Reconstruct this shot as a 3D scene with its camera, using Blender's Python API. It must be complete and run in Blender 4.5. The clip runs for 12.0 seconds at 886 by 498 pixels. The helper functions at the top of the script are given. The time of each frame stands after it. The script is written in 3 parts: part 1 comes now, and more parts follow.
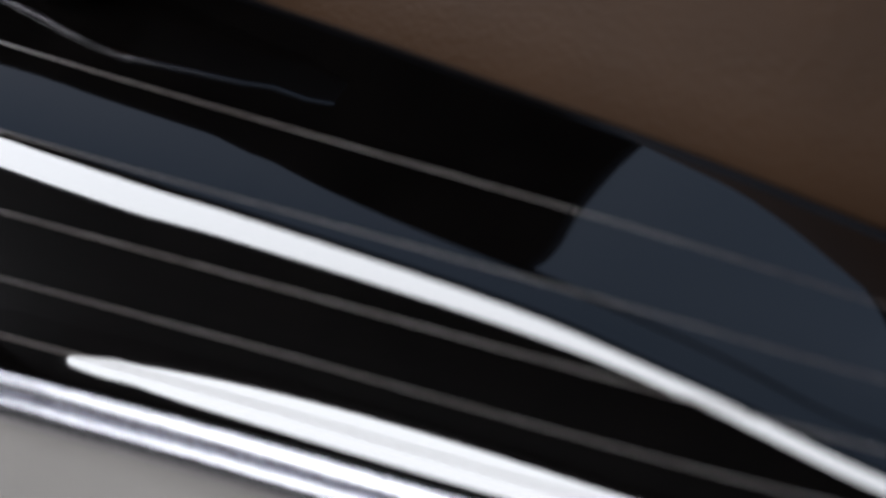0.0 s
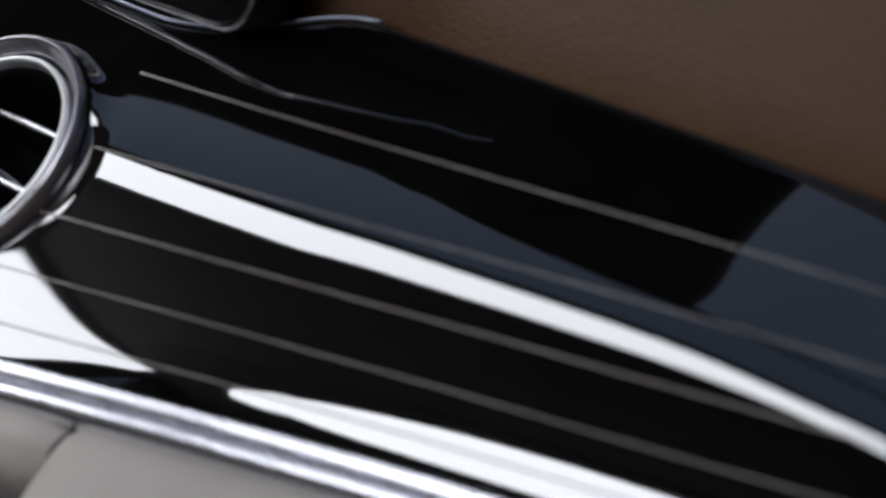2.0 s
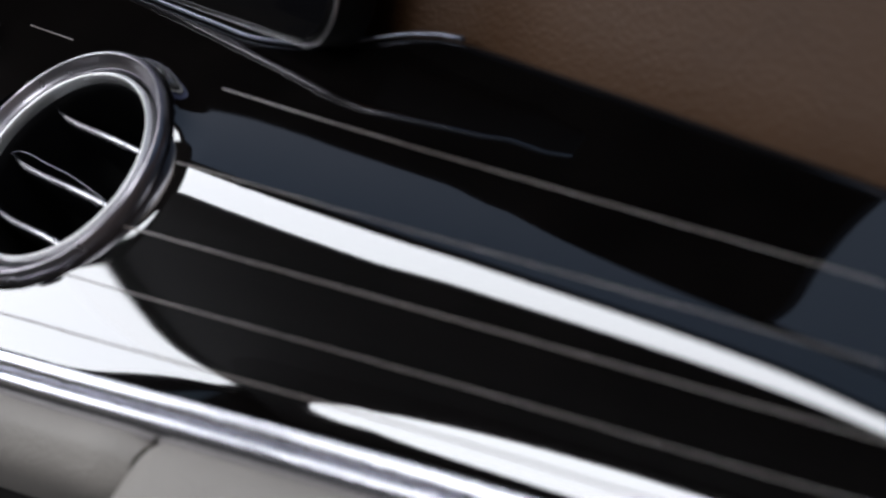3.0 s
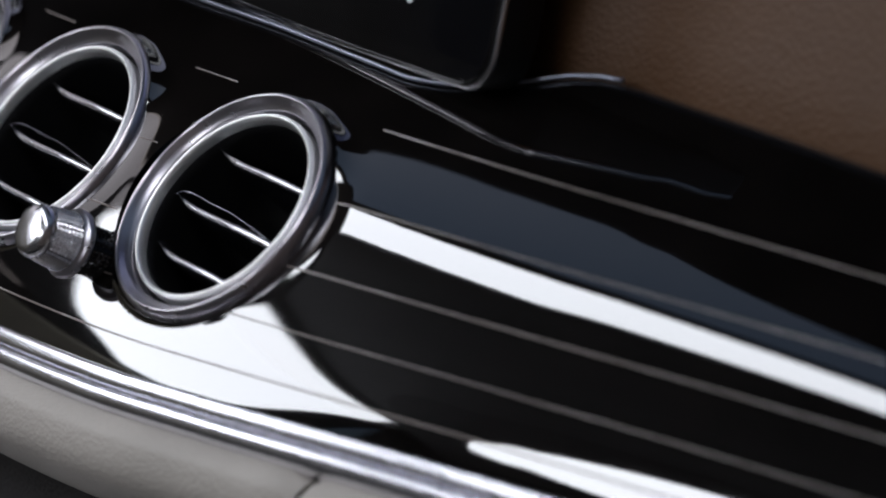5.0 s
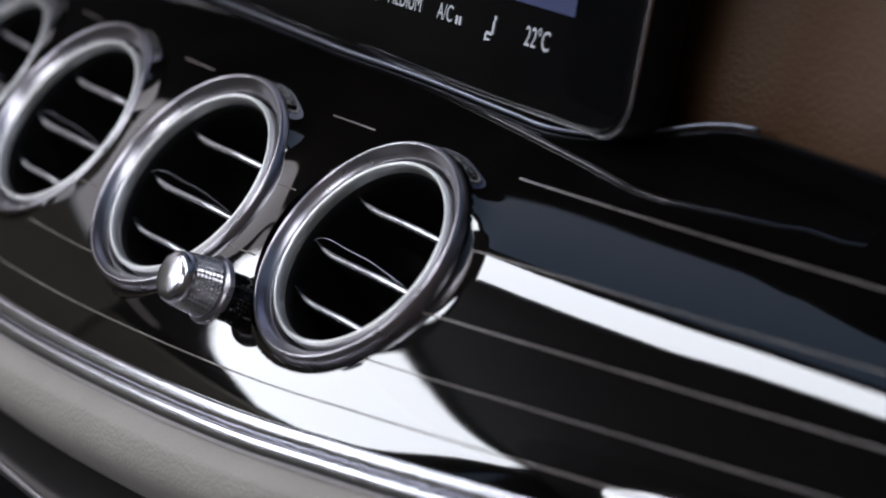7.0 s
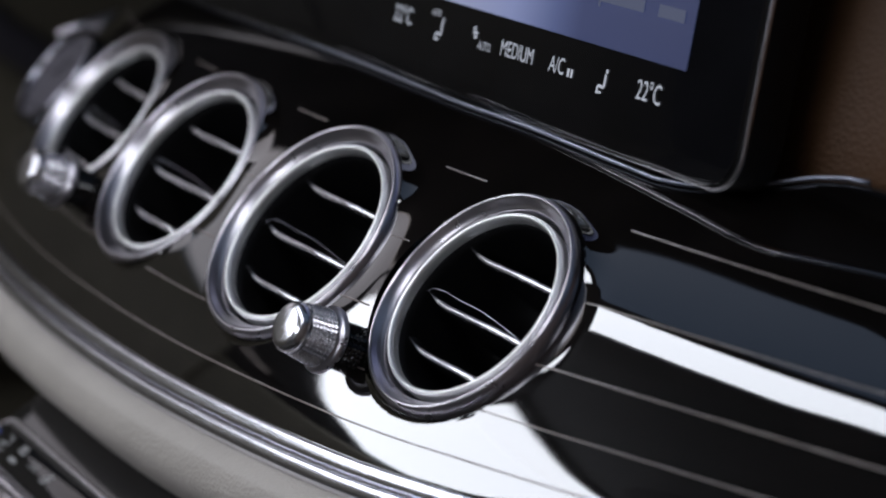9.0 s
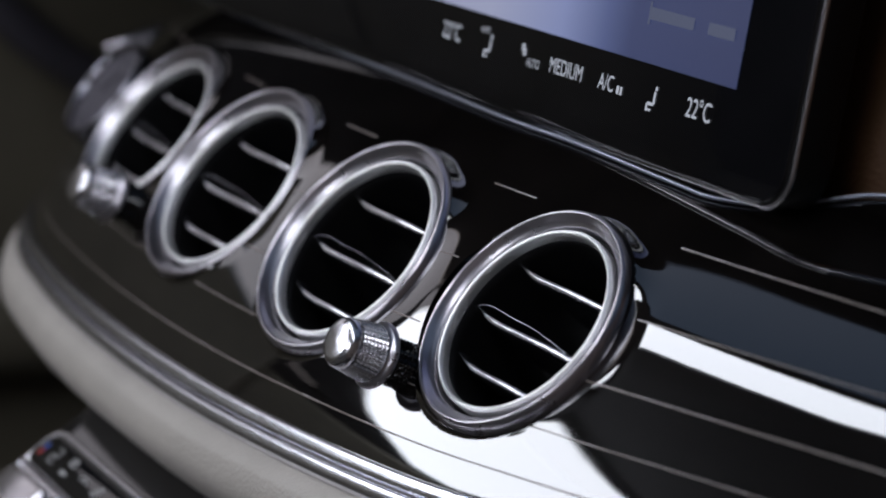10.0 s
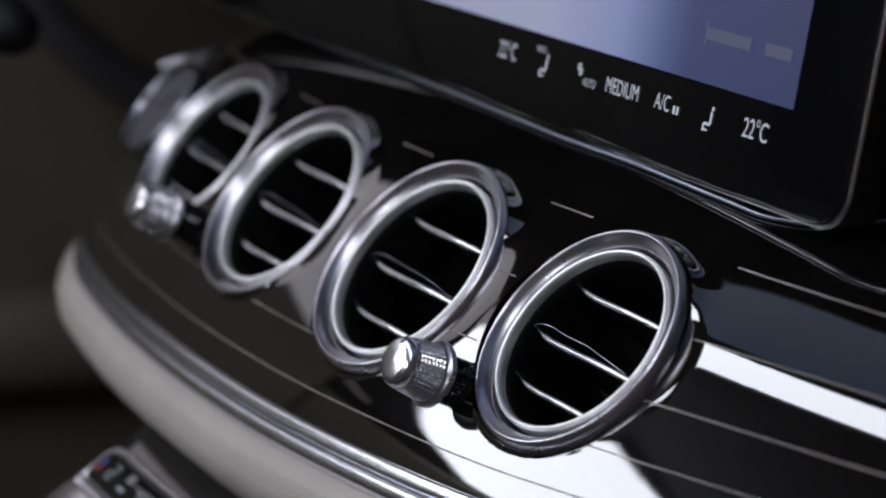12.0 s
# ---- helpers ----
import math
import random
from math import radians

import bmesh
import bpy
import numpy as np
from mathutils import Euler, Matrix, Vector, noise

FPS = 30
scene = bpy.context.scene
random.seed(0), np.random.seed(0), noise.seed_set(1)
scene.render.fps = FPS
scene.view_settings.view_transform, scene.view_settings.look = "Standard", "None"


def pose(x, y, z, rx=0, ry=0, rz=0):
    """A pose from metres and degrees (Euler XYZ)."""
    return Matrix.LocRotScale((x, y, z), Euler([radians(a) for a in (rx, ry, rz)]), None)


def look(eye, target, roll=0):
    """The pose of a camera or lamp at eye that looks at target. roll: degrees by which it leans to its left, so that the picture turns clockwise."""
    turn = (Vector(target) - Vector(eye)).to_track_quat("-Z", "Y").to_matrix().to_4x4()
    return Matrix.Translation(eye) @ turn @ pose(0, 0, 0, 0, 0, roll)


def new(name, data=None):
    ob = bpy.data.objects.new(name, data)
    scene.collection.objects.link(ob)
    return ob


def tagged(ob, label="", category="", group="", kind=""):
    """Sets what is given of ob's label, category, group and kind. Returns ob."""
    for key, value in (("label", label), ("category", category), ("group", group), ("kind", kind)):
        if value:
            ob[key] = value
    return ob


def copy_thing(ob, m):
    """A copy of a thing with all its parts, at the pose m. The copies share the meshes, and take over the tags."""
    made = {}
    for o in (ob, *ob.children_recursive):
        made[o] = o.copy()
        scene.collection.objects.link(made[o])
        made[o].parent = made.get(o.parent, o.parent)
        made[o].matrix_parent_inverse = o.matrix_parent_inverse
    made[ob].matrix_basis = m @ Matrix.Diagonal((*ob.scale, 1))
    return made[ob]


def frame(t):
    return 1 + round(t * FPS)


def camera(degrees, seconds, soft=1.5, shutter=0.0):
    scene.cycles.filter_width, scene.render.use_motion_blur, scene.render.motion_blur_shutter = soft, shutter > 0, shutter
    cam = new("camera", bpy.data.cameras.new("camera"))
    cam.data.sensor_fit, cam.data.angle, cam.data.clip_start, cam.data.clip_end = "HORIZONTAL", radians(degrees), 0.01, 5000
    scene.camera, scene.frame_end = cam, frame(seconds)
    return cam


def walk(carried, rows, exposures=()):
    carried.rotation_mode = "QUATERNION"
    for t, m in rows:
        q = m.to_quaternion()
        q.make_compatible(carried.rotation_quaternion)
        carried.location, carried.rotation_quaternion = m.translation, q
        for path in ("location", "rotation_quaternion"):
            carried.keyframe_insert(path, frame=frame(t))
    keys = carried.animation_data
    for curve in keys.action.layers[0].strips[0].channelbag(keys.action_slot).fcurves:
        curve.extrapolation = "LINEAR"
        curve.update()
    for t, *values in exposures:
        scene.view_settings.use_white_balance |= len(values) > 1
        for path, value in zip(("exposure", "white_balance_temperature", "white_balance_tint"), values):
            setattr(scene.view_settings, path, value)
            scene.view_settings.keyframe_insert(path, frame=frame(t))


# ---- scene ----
# A long lens at the open passenger door: it pans slowly along the fascia.
cam = camera(21.82, 12.0, soft=2.0)
cam.data.dof.use_dof = True
cam.data.dof.focus_distance = 0.75
cam.data.dof.aperture_fstop = 7.1
ROWS = [
    (0.0, 0.7307, -0.3496, 0.9635, 74.793, -8.533, 43.991),
    (0.5, 0.7321, -0.3499, 0.9632, 74.938, -8.320, 45.027),
    (1.0, 0.7335, -0.3502, 0.9629, 75.087, -8.108, 46.063),
    (1.5, 0.7350, -0.3503, 0.9631, 75.220, -7.897, 47.091),
    (2.0, 0.7364, -0.3507, 0.9632, 75.269, -7.686, 48.129),
    (2.5, 0.7380, -0.3509, 0.9636, 75.330, -7.476, 49.153),
    (3.0, 0.7392, -0.3518, 0.9639, 75.394, -7.266, 50.180),
    (5.0, 0.7414, -0.3561, 0.9669, 75.777, -6.504, 53.969),
    (5.5, 0.7424, -0.3573, 0.9679, 75.899, -6.330, 54.804),
    (6.0, 0.7429, -0.3591, 0.9692, 76.029, -6.161, 55.621),
    (6.5, 0.7434, -0.3599, 0.9704, 76.159, -6.002, 56.385),
    (7.0, 0.7436, -0.3609, 0.9718, 76.301, -5.843, 57.122),
    (9.0, 0.7463, -0.3689, 0.9788, 76.893, -5.305, 59.514),
    (9.5, 0.7467, -0.3724, 0.9806, 76.940, -5.222, 59.954),
    (10.0, 0.7468, -0.3756, 0.9824, 76.989, -5.142, 60.355),
    (10.5, 0.7470, -0.3784, 0.9836, 77.044, -5.062, 60.717),
    (11.0, 0.7470, -0.3800, 0.9846, 77.103, -4.992, 61.028),
    (11.5, 0.7473, -0.3803, 0.9852, 77.154, -4.943, 61.295),
    (12.0, 0.7477, -0.3798, 0.9852, 77.188, -4.910, 61.533),
]
walk(cam, [(row[0], pose(*row[1:])) for row in ROWS], [(0.0, 0.0, 6450, 12), (12.0, 0.0, 6250, 13)])

# ---------------------------------------------------------------- light
world = bpy.data.worlds.new("sky")
scene.world = world
world.use_nodes = True
wn = world.node_tree.nodes
sky = wn.new("ShaderNodeTexSky")
sky.sky_type = "NISHITA"
sky.sun_disc = False
sky.sun_elevation = radians(44)
sky.sun_rotation = radians(284)
world.node_tree.links.new(sky.outputs[0], wn["Background"].inputs[0])
wn["Background"].inputs[1].default_value = 0.025
sun = new("sun", bpy.data.lights.new("sun", "SUN"))
sun.data.energy, sun.data.angle = 0.6, radians(15)
sun.data.color = (1.0, 0.97, 0.93)
sun.matrix_world = look((0, 0, 0), (1.0, -0.25, -1.0))


def reflection_light(name, place, target, w, h, power, colour=(1, 1, 1), shape="RECTANGLE"):
    ob = new(name, bpy.data.lights.new(name, "AREA"))
    ob.data.shape, ob.data.size, ob.data.size_y = shape, w, h
    ob.data.energy, ob.data.color = power, colour
    ob.matrix_world = look(place, target)
    return ob


DAY = (0.93, 0.96, 1.0)
# Unseen area lamps, added and shaped to give the lacquer its white bands.
reflection_light("added_light_rear", (0.235, -1.42, 1.2525), (0.235, -1.147, 0.2905), 1.02, 0.49, 8.3, DAY, "ELLIPSE")
reflection_light("added_light_roof", (0.07, -0.41, 1.352), (0.07, -0.41, 0), 1.06, 0.165, 3.04, DAY)
# Two weak blue lamps added above the ceiling for the lacquer's blue reflections.
reflection_light("added_blue_light_roof", (0.02, -0.1575, 1.362), (0.02, -0.1575, 0), 0.98, 0.255, 0.0914, (0.55, 0.75, 1.0))
reflection_light("added_blue_light_front", (0.4275, 0.165, 1.362), (0.4275, 0.165, 0), 0.435, 0.35, 0.058, (0.55, 0.75, 1.0))
reflection_light("added_light_rear_side", (-0.69, -1.08, 1.1375), (0.202, -1.08, 0.6855), 1.04, 0.398, 7.4, DAY)
# A dim warm lamp added for the brown-grey reflection between the vents.
reflection_light("added_warm_light_driver_side", (-0.752, -0.3725, 1.166), (0.0, -0.3725, 1.166), 0.565, 0.358, 0.36, (1.0, 0.9, 0.86))

# ---------------------------------------------------------------- materials


def material(name, colour, rough, metal=0.0, scale=0.0, vary=0.15, bump=0.0, bump_scale=900.0, coat=0.0, spec=0.5, rough_vary=0.0):
    m = bpy.data.materials.new(name)
    m.use_nodes = True
    t, b = m.node_tree, m.node_tree.nodes["Principled BSDF"]
    b.inputs["Base Color"].default_value = (*colour, 1)
    b.inputs["Roughness"].default_value = rough
    b.inputs["Metallic"].default_value = metal
    b.inputs["Coat Weight"].default_value = coat
    b.inputs["Coat Roughness"].default_value = 0.03
    b.inputs["Specular IOR Level"].default_value = spec
    co = t.nodes.new("ShaderNodeTexCoord")
    if scale:
        n = t.nodes.new("ShaderNodeTexNoise")
        n.inputs["Scale"].default_value, n.inputs["Detail"].default_value = scale, 6
        t.links.new(co.outputs["Object"], n.inputs["Vector"])
        r = t.nodes.new("ShaderNodeValToRGB")
        r.color_ramp.elements[0].position, r.color_ramp.elements[1].position = 0.3, 0.7
        r.color_ramp.elements[0].color = (*[c * (1 - vary) for c in colour], 1)
        r.color_ramp.elements[1].color = (*[min(1, c * (1 + vary)) for c in colour], 1)
        t.links.new(n.outputs[0], r.inputs[0])
        t.links.new(r.outputs[0], b.inputs["Base Color"])
        if rough_vary:
            q = t.nodes.new("ShaderNodeMapRange")
            q.inputs[3].default_value, q.inputs[4].default_value = rough - rough_vary, rough + rough_vary
            t.links.new(n.outputs[0], q.inputs[0])
            t.links.new(q.outputs[0], b.inputs["Roughness"])
    if bump:
        v = t.nodes.new("ShaderNodeTexVoronoi")
        v.inputs["Scale"].default_value = bump_scale
        n2 = t.nodes.new("ShaderNodeTexNoise")
        n2.inputs["Scale"].default_value = bump_scale * 0.35
        a = t.nodes.new("ShaderNodeMath")
        k = t.nodes.new("ShaderNodeBump")
        k.inputs["Strength"].default_value, k.inputs["Distance"].default_value = bump, 0.0006
        t.links.new(co.outputs["Object"], v.inputs["Vector"])
        t.links.new(co.outputs["Object"], n2.inputs["Vector"])
        t.links.new(v.outputs["Distance"], a.inputs[0])
        t.links.new(n2.outputs[0], a.inputs[1])
        t.links.new(a.outputs[0], k.inputs["Height"])
        t.links.new(k.outputs[0], b.inputs["Normal"])
    return m


def glowing(name, colour, strength):
    m = bpy.data.materials.new(name)
    m.use_nodes = True
    b = m.node_tree.nodes["Principled BSDF"]
    b.inputs["Base Color"].default_value = (0.01, 0.01, 0.012, 1)
    b.inputs["Emission Color"].default_value = (*colour, 1)
    b.inputs["Emission Strength"].default_value = strength
    b.inputs["Roughness"].default_value = 0.1
    return m


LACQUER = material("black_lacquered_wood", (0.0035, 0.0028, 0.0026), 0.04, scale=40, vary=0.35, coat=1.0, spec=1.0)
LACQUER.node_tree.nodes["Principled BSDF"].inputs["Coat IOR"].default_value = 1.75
INLAY = material("pale_inlay", (0.22, 0.185, 0.17), 0.05, coat=1.0, scale=300, vary=0.12, spec=1.0)
INLAY.node_tree.nodes["Principled BSDF"].inputs["Coat IOR"].default_value = 1.75
CHROME = material("polished_chrome", (0.53, 0.51, 0.55), 0.28, 1.0, scale=120, vary=0.03, rough_vary=0.02)
DARKCHROME = material("dark_chrome", (0.30, 0.30, 0.34), 0.18, 1.0, scale=150, vary=0.05)
# Blue-grey of the sky's reflection along the fascia's lip.
LIPSHINE = material("lip_highlight_metal", (0.30, 0.32, 0.38), 0.35, 1.0, scale=120, vary=0.05)
MOULD = material("bright_moulding_chrome", (0.80, 0.80, 0.85), 0.24, 1.0, scale=90, vary=0.03, rough_vary=0.03)
SATIN = material("satin_chrome", (0.68, 0.67, 0.70), 0.24, 1.0, scale=150, vary=0.04, rough_vary=0.03)
BRIGHT = material("bright_metal", (0.90, 0.91, 0.90), 0.45, 1.0, scale=150, vary=0.03, rough_vary=0.02)
BLACK = material("black_plastic", (0.0025, 0.0025, 0.003), 0.6, scale=80, vary=0.2, spec=0.25)
GLOSS = material("black_gloss_plastic", (0.006, 0.006, 0.007), 0.06, scale=60, vary=0.2, coat=0.5)
GLASS = material("screen_glass", (0.005, 0.005, 0.006), 0.04, scale=30, vary=0.2, coat=0.3)
GREIGE = material("greige_leather", (0.40, 0.37, 0.335), 0.5, scale=25, vary=0.08, bump=0.35, bump_scale=700)
TAN = material("saddle_brown_leather", (0.097, 0.044, 0.0165), 0.6, scale=18, vary=0.12, bump=0.3, bump_scale=600)
HEADLINER = material("dark_headliner_cloth", (0.02, 0.02, 0.022), 0.9, scale=200, vary=0.2, bump=0.2, bump_scale=1500)
DOOR = material("olive_beige_door_leather", (0.115, 0.102, 0.074), 0.65, scale=14, vary=0.12, bump=0.3, bump_scale=500)
EASTBLOCKER = material("dark_brown_blocker", (0.10, 0.078, 0.068), 0.8, scale=9, vary=0.3)
CARPET = material("dark_carpet", (0.03, 0.028, 0.025), 0.95, scale=300, vary=0.4, bump=0.5, bump_scale=2500)
DARKTRIM = material("dark_brown_trim", (0.035, 0.028, 0.024), 0.35, scale=60, vary=0.2)
GREYTRIM = material("satin_grey_plastic", (0.07, 0.065, 0.08), 0.5, scale=90, vary=0.1)
ASPHALT = material("asphalt", (0.05, 0.05, 0.052), 0.85, scale=60, vary=0.3)
TEXT = glowing("screen_symbols", (0.85, 0.9, 1.0), 0.5)

# ---------------------------------------------------------------- mesh helpers


def mesh(name, verts, faces, mat, smooth=True):
    me = bpy.data.meshes.new(name)
    me.from_pydata([tuple(v) for v in verts], [], faces)
    me.update()
    me.materials.append(mat)
    if smooth:
        me.polygons.foreach_set("use_smooth", [True] * len(me.polygons))
    return me


def part(name, me, parent, label="", m=None):
    ob = new(name, me)
    ob.parent = parent
    if m is not None:
        ob.matrix_basis = m
    return tagged(ob, label)


def thing(name, m, label, category, group="", kind=""):
    ob = new(name)
    ob.empty_display_size = 0.01
    ob.matrix_basis = m
    return tagged(ob, label, category, group, kind)


def lathe(name, profile, mat, segs=96, closed=False, smooth=True):
    """Revolve (radius, height) about z."""
    vs, fs, n = [], [], len(profile)
    for i in range(segs):
        a = 2 * math.pi * i / segs
        vs += [(r * math.cos(a), r * math.sin(a), h) for r, h in profile]
    for i in range(segs):
        j = (i + 1) % segs
        for k in range(n if closed else n - 1):
            q = (k + 1) % n
            fs.append((i * n + k, j * n + k, j * n + q, i * n + q))
    return mesh(name, vs, fs, mat, smooth)


def grid(name, rows, mat, closed=False, caps=False):
    """A sheet through rows of points; closed joins each row's ends."""
    n, vs, fs = len(rows[0]), [p for row in rows for p in row], []
    for i in range(len(rows) - 1):
        for k in range(n if closed else n - 1):
            q = (k + 1) % n
            fs.append((i * n + k, i * n + q, (i + 1) * n + q, (i + 1) * n + k))
    if caps:
        fs.append(tuple(range(n))[::-1])
        fs.append(tuple((len(rows) - 1) * n + k for k in range(n)))
    return mesh(name, vs, fs, mat)


def rounded_box(name, sx, sy, sz, r, mat, segs=4):
    bm = bmesh.new()
    bmesh.ops.create_cube(bm, size=1, matrix=Matrix.Diagonal((sx, sy, sz, 1)))
    bmesh.ops.bevel(bm, geom=bm.edges[:], offset=r, segments=segs, affect="EDGES", profile=0.5)
    me = bpy.data.meshes.new(name)
    bm.to_mesh(me)
    bm.free()
    me.materials.append(mat)
    me.polygons.foreach_set("use_smooth", [True] * len(me.polygons))
    return me


def smoothstep(a, b, x):
    t = max(0.0, min(1.0, (x - a) / (b - a)))
    return t * t * (3 - 2 * t)


def between(x, knots):
    """A smooth curve through (place, value) knots."""
    xs, ys = [k[0] for k in knots], [k[1] for k in knots]
    if x <= xs[0]:
        return ys[0]
    if x >= xs[-1]:
        return ys[-1]
    i = max(k for k in range(len(xs)) if xs[k] <= x)
    i = min(i, len(xs) - 2)

    def slope(k):
        if k == 0 or k == len(xs) - 1:
            j = max(0, min(len(xs) - 2, k if k == 0 else k - 1))
            return (ys[j + 1] - ys[j]) / (xs[j + 1] - xs[j])
        return (ys[k + 1] - ys[k - 1]) / (xs[k + 1] - xs[k - 1])
    h = xs[i + 1] - xs[i]
    t = (x - xs[i]) / h
    return ((2 * t**3 - 3 * t**2 + 1) * ys[i] + (t**3 - 2 * t**2 + t) * h * slope(i)
            + (3 * t**2 - 2 * t**3) * ys[i + 1] + (t**3 - t**2) * h * slope(i + 1))


# ---------------------------------------------------------------- the fascia's shape
LEAN = radians(37)                      # the fascia leans back
CX, CU, CN = Vector((1, 0, 0)), Vector((0, math.sin(LEAN), math.cos(LEAN))), Vector((0, -math.cos(LEAN), math.sin(LEAN)))
ROW_Z = 0.80


def plan_y(x):
    return 0.4 * x * x + 1.65 * max(0.0, -0.2 - x) ** 2


def lower_edge(x):
    return between(x, [(-0.42, -0.074), (-0.25, -0.0722), (-0.134, -0.0725), (0, -0.0694), (0.08, -0.0652), (0.145, -0.0607), (0.19, -0.0558),
                       (0.257, -0.0488), (0.3285, -0.0428), (0.376, -0.0405), (0.46, -0.038), (0.62, -0.035)])


def top_edge(x):
    return between(x, [(-0.42, 0.060), (-0.205, 0.0634), (-0.07, 0.0672), (-0.02, 0.0676), (0.032, 0.0664), (0.0587, 0.0654), (0.1064, 0.0645), (0.1592, 0.0612), (0.1773, 0.0602),
                       (0.1956, 0.0632), (0.2115, 0.0704), (0.2268, 0.0794), (0.24, 0.0812), (0.27, 0.0792), (0.32, 0.0755), (0.383, 0.070), (0.437, 0.0645), (0.62, 0.045)])


def v_of(x, u):
    """u is 0 at the chrome moulding and 1 at the uppermost inlay line."""
    lo = lower_edge(x)
    return lo + u * (0.0422 - lo)


# how far the surface faces up, in degrees above the level, from the moulding (0) to the upper inlay line (1) and beyond
FACE = [(0.0, 19), (0.08, 22.8), (0.16, 26.3), (0.34, 30), (0.475, 32.5), (0.538, 35.5), (0.607, 38.5), (0.657, 42), (0.708, 46), (0.81, 50), (1.0, 53), (1.2, 56), (1.4, 59), (1.6, 62)]
BASE_N = -0.0008                          # the lacquer lies behind the plane of the vents' rims
COLUMNS = {}


def twist(x):
    """Towards the door the panel turns up."""
    return between(x, [(0.30, 0.0), (0.36, 1.2), (0.40, 2.8), (0.44, 5.8), (0.48, 9.0), (0.62, 14.0)])


def crease(x, u):
    """Towards the door the ridge tightens."""
    mid = between(x, [(0.30, 0.69), (0.39, 0.61), (0.44, 0.50), (0.467, 0.43), (0.50, 0.36), (0.56, 0.27)])
    return between(x, [(0.28, 0.0), (0.39, 8.0), (0.46, 18.0)]) * (smoothstep(mid - 0.13, mid + 0.13, u) - 0.5)


def ridge_rise(x):
    """Towards the vents the ridge runs a little higher."""
    return between(x, [(-0.42, 0.05), (0.19, 0.05), (0.24, 0.03), (0.30, 0.012), (0.36, 0.0), (0.62, 0.0)])


def column(x):
    """Depths from the moulding up, at steps of 0.02."""
    key = round(x * 2000)
    if key not in COLUMNS:
        x = key / 2000
        step = 0.02 * (0.0422 - lower_edge(x))
        acc, out = 0.0, []
        for i in range(86):
            out.append(acc)
            u = 0.02 * (i + 0.5)
            acc -= math.tan(radians(between(u - ridge_rise(x) * smoothstep(0.35, 0.55, u), FACE) + twist(x) + crease(x, 0.02 * (i + 0.5))) - LEAN) * step
        zero = -lower_edge(x) / (0.0422 - lower_edge(x)) / 0.02
        k = int(zero)
        mid = out[k] + (out[k + 1] - out[k]) * (zero - k)
        COLUMNS[key] = [d - mid for d in out]
    return COLUMNS[key]


def depth_of(x, v):
    c = column(x)
    k = (v - lower_edge(x)) / (0.0422 - lower_edge(x)) / 0.02
    i = max(0, min(84, math.floor(k)))
    return c[i] + (c[i + 1] - c[i]) * (k - i)


def collar_lift(x, v):
    """The lacquer flares up to a collar round each vent."""
    rise = 0.0
    for cx, cv, r, h in COLLARS:
        d = math.hypot(x - cx, v - cv)
        angle = math.degrees(math.atan2(v - cv, x - cx))
        wide = 0.0022 + 0.0118 * (1 - smoothstep(15, 62, abs(angle - 6)))
        if r * 0.5 < d < r + wide:
            k = r / d
            edge = h - BASE_N - depth_of(cx + (x - cx) * k, cv + (v - cv) * k)
            rise += (edge if abs(angle) < 90 else max(edge, 0.0)) * min(1.0, (1 - max(0.0, d - r) / wide)) ** 2
    return rise


def on_fascia(x, v, lift=0.0):
    n = BASE_N + depth_of(x, v) + collar_lift(x, v) + lift
    return Vector((x, plan_y(x), ROW_Z)) + CU * v + CN * n


def facing(place, up, turn):
    """A frame at place whose z points out into the cabin, up degrees above the level and turned to the passenger's side."""
    a, b = radians(up), radians(turn)
    z = Vector((math.cos(a) * math.sin(b), -math.cos(a) * math.cos(b), math.sin(a)))
    x = Vector((math.cos(b), math.sin(b), 0))
    m = Matrix((x, z.cross(x), z)).transposed().to_4x4()
    m.translation = place
    return m


VENTS = [facing((0.1510, 0.0097, 0.8003), 37.8, 2.5) @ Matrix.Scale(0.9965, 4), facing((0.0497, 0.0012, 0.7997), 37.0, 3.0) @ Matrix.Scale(1.0665, 4),
         facing((-0.0548, 0.0012, 0.7995), 36.5, 2.0) @ Matrix.Scale(1.0702, 4), facing((-0.1597, 0.0109, 0.8004), 36.9, -2.5) @ Matrix.Scale(1.0417, 4)]
COLLARS = []                              # place along and up the fascia, radius, height of the collar's edge
for m in VENTS:
    p, size = m.translation, m.to_scale().x
    away = p - Vector((p.x, plan_y(p.x), ROW_Z))
    COLLARS.append((p.x, away.dot(CU), 0.0412 * size, away.dot(CN) - 0.0022 * size))


# ---------------------------------------------------------------- fascia
fascia = thing("fascia_panel", Matrix.Identity(4), "glossy black lacquered wood dashboard fascia with fine pale inlay lines", "dashboard panel")
xs = [-0.40 + 0.004 * i for i in range(46)] + [-0.217 + 0.001 * i for i in range(440)] + [0.224 + 0.004 * i for i in range(100)]
us = [i / 130 for i in range(131)]
verts, faces, inside = [], [], []
for x in xs:
    lo, hi = lower_edge(x), top_edge(x)
    for u in us:
        q, v, gone = x, lo + (hi - lo) * u, False
        for cx, cv, r, h in COLLARS:
            d = math.hypot(q - cx, v - cv)
            if d < r + 0.0006:
                gone = True
                if d > r - 0.0007:
                    q, v = cx + (q - cx) * r / d, cv + (v - cv) * r / d
        verts.append(on_fascia(q, v))
        inside.append(gone)
n = len(us)
for i in range(len(xs) - 1):
    for k in range(n - 1):
        f = (i * n + k, (i + 1) * n + k, (i + 1) * n + k + 1, i * n + k + 1)
        if not all(inside[q] for q in f):
            faces.append(f)
